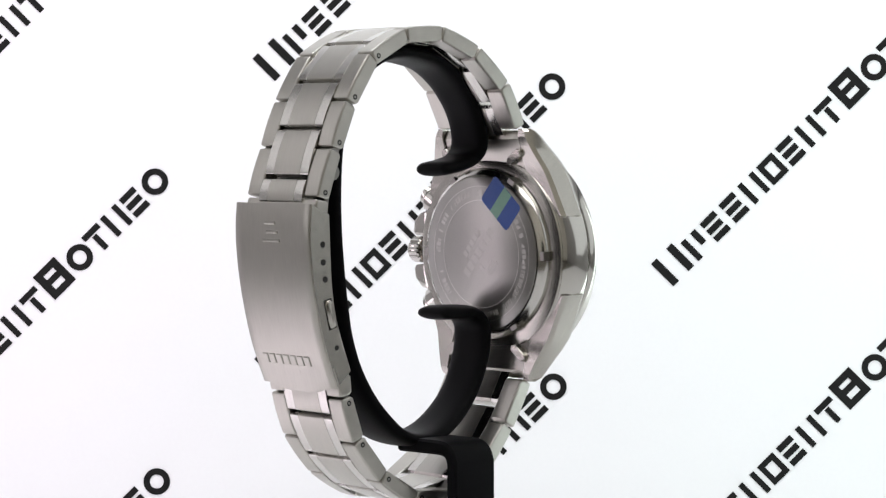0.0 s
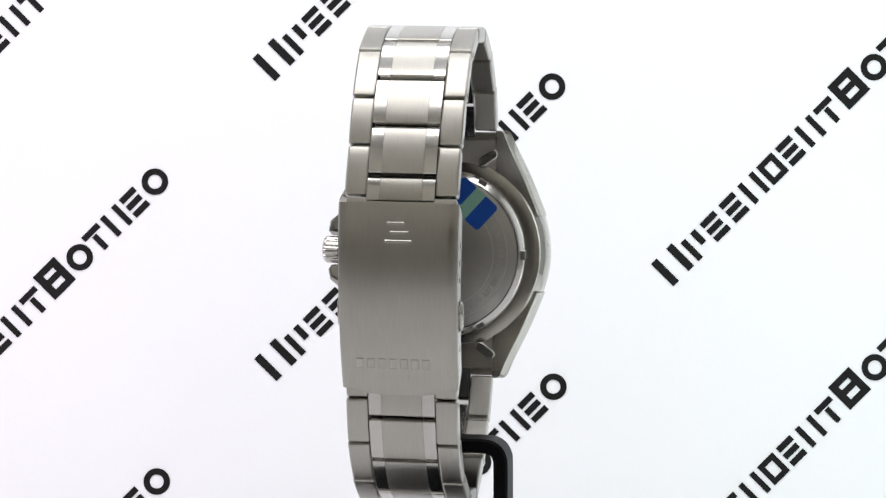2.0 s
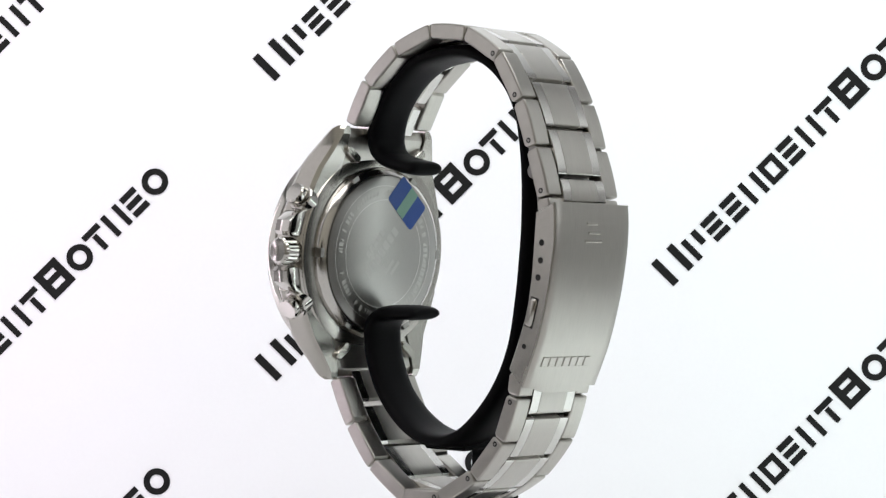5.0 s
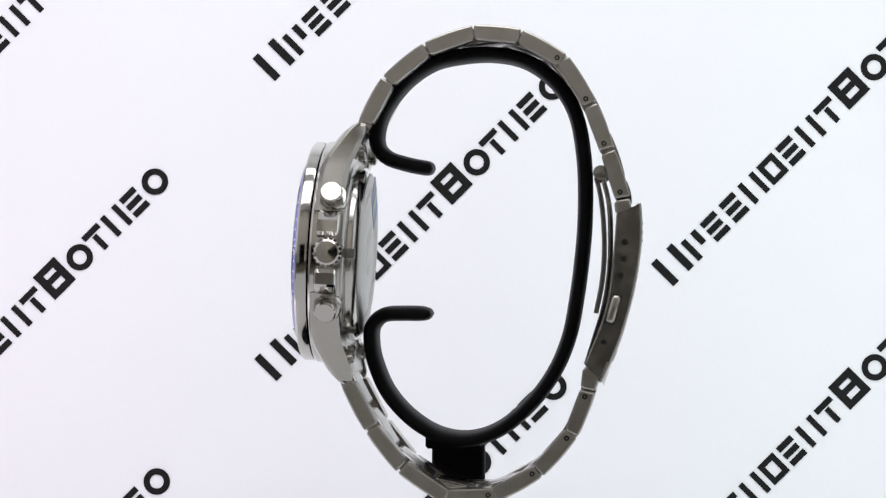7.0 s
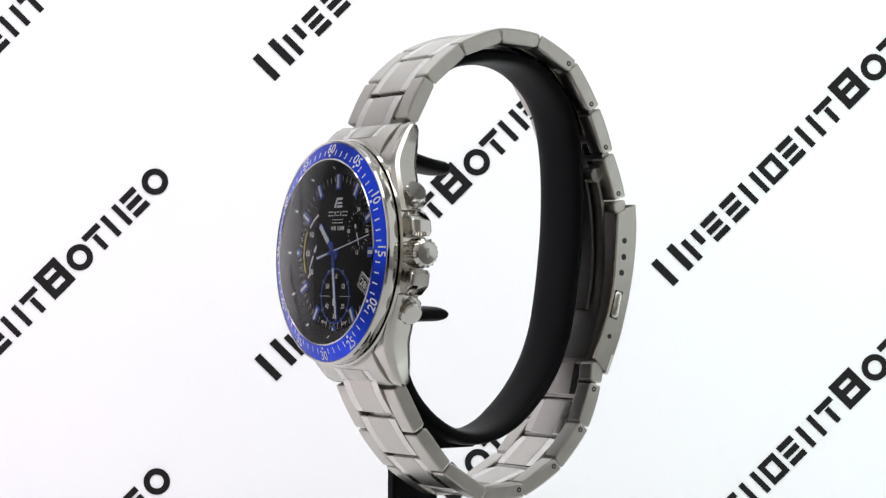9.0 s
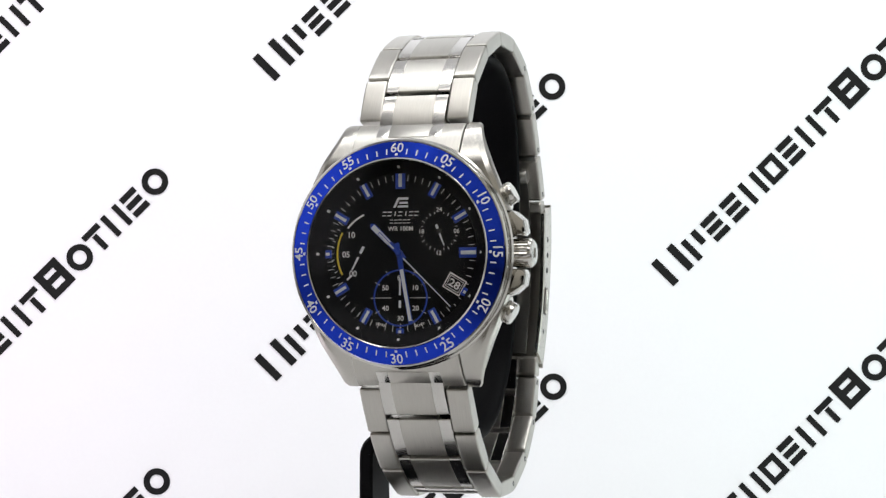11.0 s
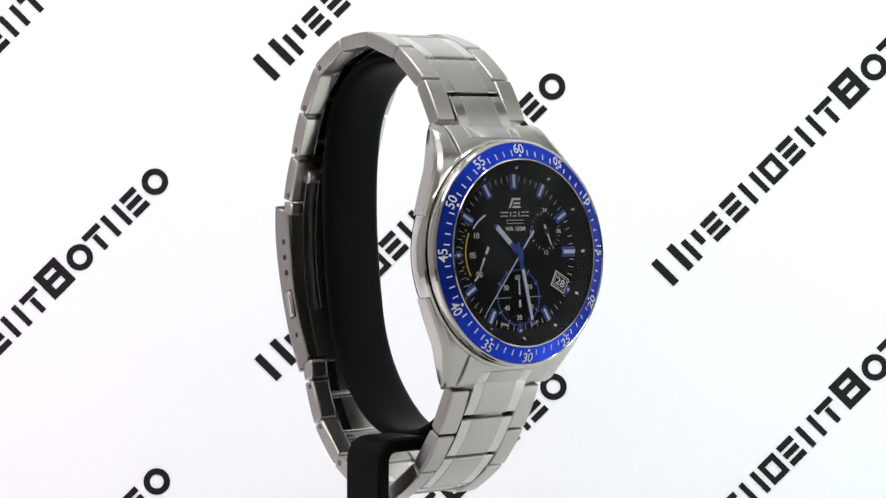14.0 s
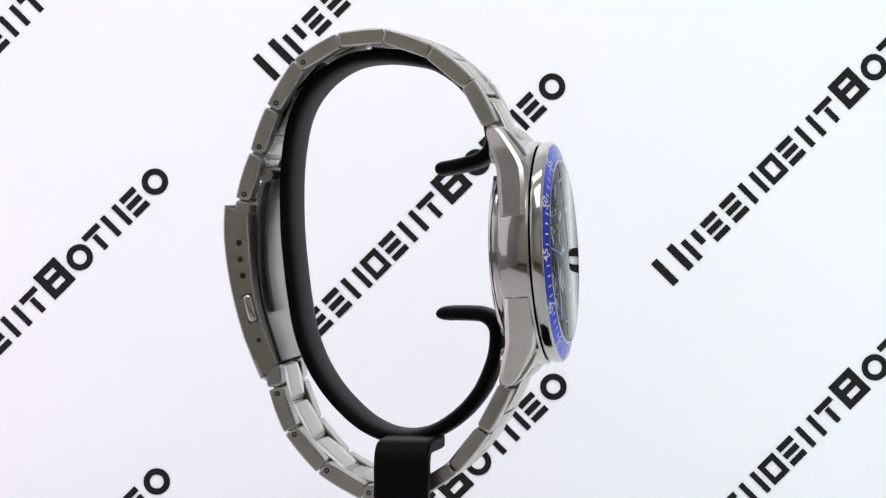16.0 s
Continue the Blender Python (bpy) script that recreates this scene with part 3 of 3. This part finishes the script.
    while a < 350:
        w = rng.uniform(1.6, 4.2)
        if rng.random() < 0.80:
            p0, p1 = radians(a), radians(a + w)
            poly = [(12.0 * math.cos(p0), 12.0 * math.sin(p0)), (13.2 * math.cos(p0), 13.2 * math.sin(p0)), (13.2 * math.cos(p1), 13.2 * math.sin(p1)), (12.0 * math.cos(p1), 12.0 * math.sin(p1))]
            if rng.random() < 0.5:
                poly[1] = (12.5 * math.cos(p0), 12.5 * math.sin(p0))
            part("engraved_bar", prism(poly, [(-11.85, 0), (-11.925, 0)], lambda q, x, y: on_head(x, y, q)), ETCHED, cover)
        a += w + rng.uniform(0.9, 1.6)
    # slanting marks in the middle: plain bars
    c, s = math.cos(radians(-50)), math.sin(radians(-50))
    for x0, x1, y0, y1 in ((-1.6, 1.8, 4.3, 5.0), (-2.4, 1.0, 2.9, 3.6), (-2.4, -1.6, 1.4, 2.9), *[(-6.3 + 1.85 * k, -5.0 + 1.85 * k, -1.6, 0.4) for k in range(7)], *[(-3.4 + 1.45 * k, -2.4 + 1.45 * k, -4.0, -2.6) for k in range(5)]):
        poly = [(x0, y0), (x1, y0), (x1, y1), (x0, y1)]
        part("engraved_bar", prism(poly, [(-11.85, 0), (-11.925, 0)], lambda q, x, y: on_head(-(c * x - s * y), -(s * x + c * y) + 0.0, q)), ETCHED, cover)
    # tongues of the end pieces, seen from behind beside the lugs
    for sx in (-1, 1):
        for sy in (-1, 1):
            c, s = math.cos(radians(35 * sx * sy)), math.sin(radians(35 * sx * sy))
            ring = []
            for k in range(20):
                a = 2 * math.pi * k / 20
                ring.append((1.3 * math.copysign(1, math.cos(a)) + 0.95 * math.cos(a), 0.95 * math.sin(a)))
            part("end_tongue", prism(ring, [(-10.0, 0), (-11.35, 0), (-11.55, 0.2)], lambda q, x, y: on_head(sx * 9.6 + c * x - s * y, sy * 19.9 + s * x + c * y, q)), BRUSHED_CASE, cover)
    # film sticker on the back
    c, s = math.cos(radians(42)), math.sin(radians(42))

    def stuck(q, x, y):
        return on_head(-6.2 + (c * x - s * y), 10.5 + (s * x + c * y), q)

    def rounded(hx, hy, r):
        out = []
        for cx, cy, a0 in ((hx - r, hy - r, 0), (-hx + r, hy - r, 90), (-hx + r, -hy + r, 180), (hx - r, -hy + r, 270)):
            out += [(cx + r * math.cos(radians(a0 + d)), cy + r * math.sin(radians(a0 + d))) for d in (0, 30, 60, 90)]
        return out

    sticker = part("sticker", prism(rounded(4.9, 3.3, 0.8), [(-11.88, 0), (-11.96, 0)], stuck), STICKER, watch, "blue film sticker with a pale green stripe")
    part("stripe", prism([(-1.3, -3.28), (1.3, -3.28), (1.3, 3.28), (-1.3, 3.28)], [(-11.9, 0), (-11.985, 0)], stuck), STRIPE, sticker)


def build_face(watch):
    # bezel: polished steel rim, blue insert, white figures
    rim = [(18.0, -2.9), (18.0, 0.75), (18.2, 0.85), (18.35, 0.62), (21.35, -0.42), (21.5, -0.28), (21.75, -0.35), (21.98, -0.7), (22.0, -2.2), (21.8, -2.6), (21.2, -2.9)]
    bezel = part("bezel", lathe(rim, on_head, 160), POLISHED, watch, "polished steel bezel rim", smooth=28)
    insert = part("bezel_insert", lathe([(18.36, 0.5), (18.36, 0.655), (21.34, -0.375), (21.34, -0.5)], on_head, 160), BLUE, bezel, "blue anodised ring with white minute figures", smooth=28)
    slope = math.atan2(-1.03, 2.98)

    def on_slope(angle, r, lift=0.012):
        z = 0.655 + (r - 18.36) * (-1.03 / 2.98) + lift
        a = radians(-angle)
        return HEAD @ Matrix.Rotation(a, 4, "Z") @ Matrix.Translation(Vector((0, r, z)) * MM) @ Matrix.Rotation(slope, 4, "X")

    tick = None
    dot = None
    for k in range(60):
        m = on_slope(k * 6, 19.75)
        if k % 5 == 0:
            text = "60" if k == 0 else "%02d" % k
            lettering("figure", text, 1.85, WHITE, insert, on_slope(k * 6, 20.2) @ Matrix.Rotation(math.pi if 20 <= k <= 40 else 0.0, 4, "Z"), width=1.0)
            if dot is None:
                dot = part("dot", prism([(-0.28, -0.24), (0.28, -0.24), (0.28, 0.24), (-0.28, 0.24)], [(-0.01, 0), (0.012, 0)], lambda w, a, b: flat(a, b, w)), WHITE, insert)
                dot.matrix_local = on_slope(0, 18.85)
            else:
                same_mesh(dot, insert, on_slope(k * 6, 18.85))
        elif tick is None:
            tick = part("minute_tick", prism([(-0.13, -0.58), (0.13, -0.58), (0.13, 0.58), (-0.13, 0.58)], [(-0.01, 0), (0.012, 0)], lambda w, a, b: flat(a, b, w)), WHITE, insert)
            tick.matrix_local = on_slope(k * 6, 19.45)
        else:
            same_mesh(tick, insert, on_slope(k * 6, 19.45))

    # dial and chapter ring
    dz = -1.9
    ring = part("chapter_ring", lathe([(17.99, 0.3), (17.7, 0.3), (15.6, dz + 0.35), (15.4, dz), (17.99, dz)], on_head, 128), RING_BLACK, watch, "sloping black ring round the dial")
    dial = part("dial", lathe([(0, dz), (15.6, dz), (15.6, dz - 0.5), (0, dz - 0.5)], on_head, 128, closed=False), DIAL_BLACK, watch, "black dial with white and blue markers")

    def bar(name, mat, angle, r0, r1, w, h, parent=dial, z=dz, cx=0.0, cy=0.0, w1=None):
        w1 = w if w1 is None else w1
        poly = [(-w / 2, r0), (w / 2, r0), (w1 / 2, r1), (-w1 / 2, r1)]
        m = at_head(cx, cy, z, -angle)
        lv = [(0, 0), (h * 0.7, 0), (h, min(w, w1) * 0.12)] if h > 0.1 else [(-0.02, 0), (h, 0)]
        return part(name, prism(poly, lv, lambda q, a, b: m @ flat(a, b, q)), mat, parent)

    for k in range(12):
        inner, outer = (12.4, 15.35) if k not in (4, 6, 9) else (14.4, 15.35)
        if k == 3:
            inner = 11.9
        if k == 9:
            inner = 14.1
        wide = 1.45 if k in (0, 3) else 1.15
        marker = bar("hour_marker", BLUE_PAINT, k * 30, inner, outer, wide * 1.35, 0.22)
        bar("lume_strip", LUME, k * 30, inner + 0.35, outer - 0.05, wide * 0.52, 0.30, marker)
        m = HEAD @ Matrix.Rotation(radians(-30 * k), 4, "Z") @ Matrix.Translation(Vector((0, 16.55, dz + 0.35 + 0.95 * 0.87)) * MM) @ Matrix.Rotation(math.atan2(1.85, 2.1), 4, "X")
        part("square_mark", prism([(-0.25, -0.32), (0.25, -0.32), (0.25, 0.32), (-0.25, 0.32)], [(-0.03, 0), (0.03, 0)], lambda w, a, c: m @ flat(a, c, w)), GREY_PRINT, ring)
    for k in range(60):
        if k % 5:
            bar("minute_tick", GREY_PRINT, k * 6, 13.9 if k not in (21, 22) else 14.6, 15.1, 0.11, 0.012)

    # counters
    def figure(text, x, y, size, mat=GREY_PRINT):
        lettering("figure", text, size, mat, dial, at_head(x, y, dz + 0.012))

    def hoop(name, mat, cx, cy, r0, r1, a0=0, a1=360, h=0.012):
        steps = max(6, int((a1 - a0) / 6))
        bm, rings = bmesh.new(), []
        for i in range(steps + 1):
            a = radians(a0 + (a1 - a0) * i / steps)
            rings.append([bm.verts.new(on_head(cx + r * math.sin(a), cy + r * math.cos(a), z)) for r, z in ((r0, dz - 0.01), (r0, dz + h), (r1, dz + h), (r1, dz - 0.01))])
        for r, s in zip(rings, rings[1:]):
            for i in range(4):
                bm.faces.new((r[i - 1], r[i], s[i], s[i - 1]))
        return part(name, bm, mat, dial)

    # small seconds at the foot
    cx, cy = 0.05, -8.55
    hoop("counter_ring", BLUE_PAINT, cx, cy, 5.2, 5.5, h=0.06)
    for text, a in (("60", 0), ("10", 60), ("20", 120), ("30", 180), ("40", 240), ("50", 300)):
        figure(text, cx + 3.55 * math.sin(radians(a)), cy + 3.9 * math.cos(radians(a)), 0.95)
    for k in range(12):
        if k not in (0, 3, 9):
            bar("counter_tick", GREY_PRINT, 30 * k, 4.9, 6.0, 0.12, 0.014, cx=cx, cy=cy)
    for a in (90, 270):
        bar("counter_tick", GREY_PRINT, a, 1.9, 6.1, 0.1, 0.014, cx=cx, cy=cy)
    bar("counter_hand", LUME, 0, -1.9, -0.5, 0.5, 0.05, dial, dz + 0.35, cx, cy)
    bar("counter_hand", LUME, 0, 0.5, 3.6, 0.42, 0.05, dial, dz + 0.35, cx, cy, 0.3)
    # 24 hour counter
    cx, cy = 7.85, 4.15
    for text, a in (("24", 0), ("06", 90), ("12", 180), ("18", 270)):
        figure(text, cx + 3.5 * math.sin(radians(a)), cy + 4.15 * math.cos(radians(a)), 0.82)
    for k in range(24):
        if k % 6:
            bar("counter_tick", GREY_PRINT, 15 * k, 3.35, 3.75 if k % 2 else 4.0, 0.11, 0.014, cx=cx, cy=cy)
    bar("counter_hand", LUME, 158, -1.35, -0.25, 0.5, 0.05, dial, dz + 0.35, cx, cy)
    bar("counter_hand", LUME, 158, 0.4, 3.0, 0.36, 0.05, dial, dz + 0.35, cx, cy, 0.2)
    bm = lathe([(0, 0), (0.5, 0), (0.5, 0.5), (0, 0.55)], lambda x, y, z: on_head(cx + x, cy + y, dz + z), 20, closed=False)
    part("counter_hub", bm, DARK_HOLE, dial)
    # retrograde scale
    cx, cy = -4.5, 0.05
    hoop("scale_arc", YELLOW, cx, cy, 8.25, 8.6, 241, 299)
    hoop("scale_arc", GREY_PRINT, cx + 0.35, cy - 0.3, 8.25, 8.6, 308, 337)
    for text, x, y in (("10", -9.95, 3.65), ("05", -11.15, -0.1), ("00", -9.7, -3.8)):
        figure(text, x, y, 1.12, GREY_PRINT)
    for k in range(11):
        bar("scale_tick", GREY_PRINT, 233 + 7.4 * k, 9.1, 10.3 if k % 5 == 0 else 9.7, 0.12, 0.014, cx=cx, cy=cy)
    bar("scale_tick", GREY_PRINT, 232, 6.9, 8.2, 0.4, 0.02, cx=cx, cy=cy)
    lettering("bar", "-", 0.2, GREY_PRINT, dial, at_head(-5.6, 0, dz + 0.01))
    bar("counter_hand", LUME, 208, -1.1, 0.4, 0.55, 0.05, dial, dz + 0.35, -7.9, 0.1 + 0.3)
    bar("counter_hand", LUME, 208, 1.2, 4.0, 0.42, 0.05, dial, dz + 0.35, -7.9, 0.1 + 0.3, 0.25)
    # the maker's mark and name as plain bars, and the legible line
    for poly in ([(-1.5, 8.8), (-1.0, 8.8), (-0.2, 10.3), (1.6, 10.3), (1.6, 10.75), (-0.5, 10.75)], [(-0.6, 8.8), (1.6, 8.8), (1.6, 9.2), (-0.4, 9.2)], [(-0.3, 9.5), (1.5, 9.5), (1.5, 9.9), (-0.1, 9.9)]):
        part("mark", prism(poly, [(dz - 0.01, 0), (dz + 0.06, 0)], lambda w, a, b: on_head(a, b, w)), LUME, dial)

    def thin(name, x0, y0, x1, y1, slant):
        poly = [(x0 + slant * y0, y0), (x1 + slant * y0, y0), (x1 + slant * y1, y1), (x0 + slant * y1, y1)]
        part(name, prism(poly, [(dz - 0.01, 0), (dz + 0.05, 0)], lambda w, a, b: on_head(a, b, w)), GREY_PRINT, dial)

    for k in range(7):
        x = -5.2 + 1.08 * k
        if k in (2, 4):
            thin("name_bar", x + 0.35, 7.15, x + 0.56, 8.05, 0.2)
        else:
            thin("name_bar", x, 7.15, x + 0.82, 7.35, 0.2)
            thin("name_bar", x, 7.85, x + 0.82, 8.05, 0.2)
    for k in range(5):
        x = -2.15 + 0.88 * k
        thin("name_bar", x, 5.75, x + 0.66, 5.9, 0)
        thin("name_bar", x, 6.35, x + 0.66, 6.5, 0)
    figure("WR 100M", 0.0, 4.75, 0.85)
    for text, a in (("JAPAN", 196), ("MOV'T", 164)):
        lettering("figure", text, 0.5, GREY_PRINT, dial, at_head(14.3 * math.sin(radians(a)), 14.3 * math.cos(radians(a)), dz + 0.012, 180 - a))
    # date
    m = at_head(11.0, -6.0, dz, -30)
    frame_bar = part("date_frame", prism([(-1.95, -1.62), (1.95, -1.62), (1.95, 1.62), (-1.95, 1.62)], [(-0.01, 0), (0.10, 0), (0.16, 0.12)], lambda w, a, b: m @ flat(a, b, w)), GREY_PRINT, dial, "pale framed date window")
    part("date_disc", prism([(-1.72, -1.38), (1.72, -1.38), (1.72, 1.38), (-1.72, 1.38)], [(0.1, 0), (0.175, 0)], lambda w, a, b: m @ flat(a, b, w)), DIAL_BLACK, frame_bar)
    part("date_disc", prism([(-1.5, -1.16), (1.5, -1.16), (1.5, 1.16), (-1.5, 1.16)], [(0.1, 0), (0.182, 0)], lambda w, a, b: m @ flat(a, b, w)), GREY_PRINT, frame_bar)
    part("date_disc", prism([(-1.38, -1.04), (1.38, -1.04), (1.38, 1.04), (-1.38, 1.04)], [(0.1, 0), (0.188, 0)], lambda w, a, b: m @ flat(a, b, w)), DIAL_BLACK, frame_bar)
    lettering("date_figure", "28", 1.45, WHITE, frame_bar, m @ Matrix.Translation((0, 0, 0.21 * MM)), width=1.15)

    # pointers: hour, minute, and the running seconds
    def hand_at(angle, z):
        return at_head(0, 0, z, -angle)

    def hand(name, angle, z, poly, mat, label, lume):
        ob = part(name, prism(poly, [(0, 0), (0.12, 0), (0.18, 0.08)], lambda w, a, b: flat(a, b, w)), mat, watch, label)
        ob.matrix_local = hand_at(angle, z)
        if lume:
            part("lume_strip", prism(lume, [(0.1, 0), (0.22, 0)], lambda w, a, b: flat(a, b, w)), LUME, ob)
        return ob

    hand("hour_hand", 314, dz + 0.6, [(-0.45, -1.6), (0.45, -1.6), (0.55, 2.2), (0.62, 7.6), (0, 8.2), (-0.62, 7.6), (-0.55, 2.2)], BLUE_PAINT, "blue hour hand with pale strip", [(-0.5, 2.8), (0.5, 2.8), (0.5, 7.5), (-0.5, 7.5)])
    hand("minute_hand", 169.5, dz + 0.9, [(-0.4, -2.0), (0.4, -2.0), (0.5, 2.5), (0.42, 13.4), (0, 13.8), (-0.42, 13.4), (-0.5, 2.5)], BLUE_PAINT, "blue minute hand with pale strip", [(-0.36, 3.2), (0.36, 3.2), (0.3, 13.2), (-0.3, 13.2)])
    second = hand("second_hand", 0, dz + 1.2, [(-0.32, -5.6), (0.32, -5.6), (0.22, -1.0), (0.13, 1), (0.09, 14.8), (-0.09, 14.8), (-0.13, 1), (-0.22, -1.0)], BLUE_PAINT, "thin sweeping second hand", [(-0.1, 1.4), (0.1, 1.4), (0.075, 14.7), (-0.075, 14.7)])
    part("tail_strip", prism([(-0.2, -5.4), (0.2, -5.4), (0.14, -1.2), (-0.14, -1.2)], [(0.1, 0), (0.22, 0)], lambda w, a, b: flat(a, b, w)), LUME, second)
    part("hand_hub", lathe([(0, dz), (0.6, dz), (0.6, dz + 1.3), (0.4, dz + 1.55), (0, dz + 1.6)], on_head, 32, closed=False), BLUE_PAINT, watch)
    # crystal
    crystal = part("crystal", lathe([(0, 0.3), (17.95, 0.3), (17.95, 0.7), (17.7, 0.86), (0, 0.86)], on_head, 128, closed=False), GLASS, watch, "clear flat mineral glass")
    crystal.data.materials.append(CLEAR)
    for f in crystal.data.polygons:
        f.material_index = 0 if (HEAD.to_3x3().transposed() @ f.normal).z > 0.1 else 1
    crystal.visible_shadow = False
    return second, hand_at, dz


def build_watch():
    watch = thing("wristwatch", "steel chronograph wristwatch with blue bezel, strapped round a black stand", "wristwatch")
    build_case(watch)
    build_bracelet(watch)
    build_clasp(watch)
    return watch, build_face(watch)


stand = build_stand()
watch, (second_hand, hand_pose, dial_z) = build_watch()
print_bars()


def motions():
    rows = [(t, pose(0, 0, 0, 0, 0, a)) for t, a in TURN]
    walk(watch, rows)
    walk(stand, rows)
    walk(second_hand, [(t, hand_pose(162.8 + 28.6 * (t - 12), dial_z + 1.2)) for t in range(17)])


motions()
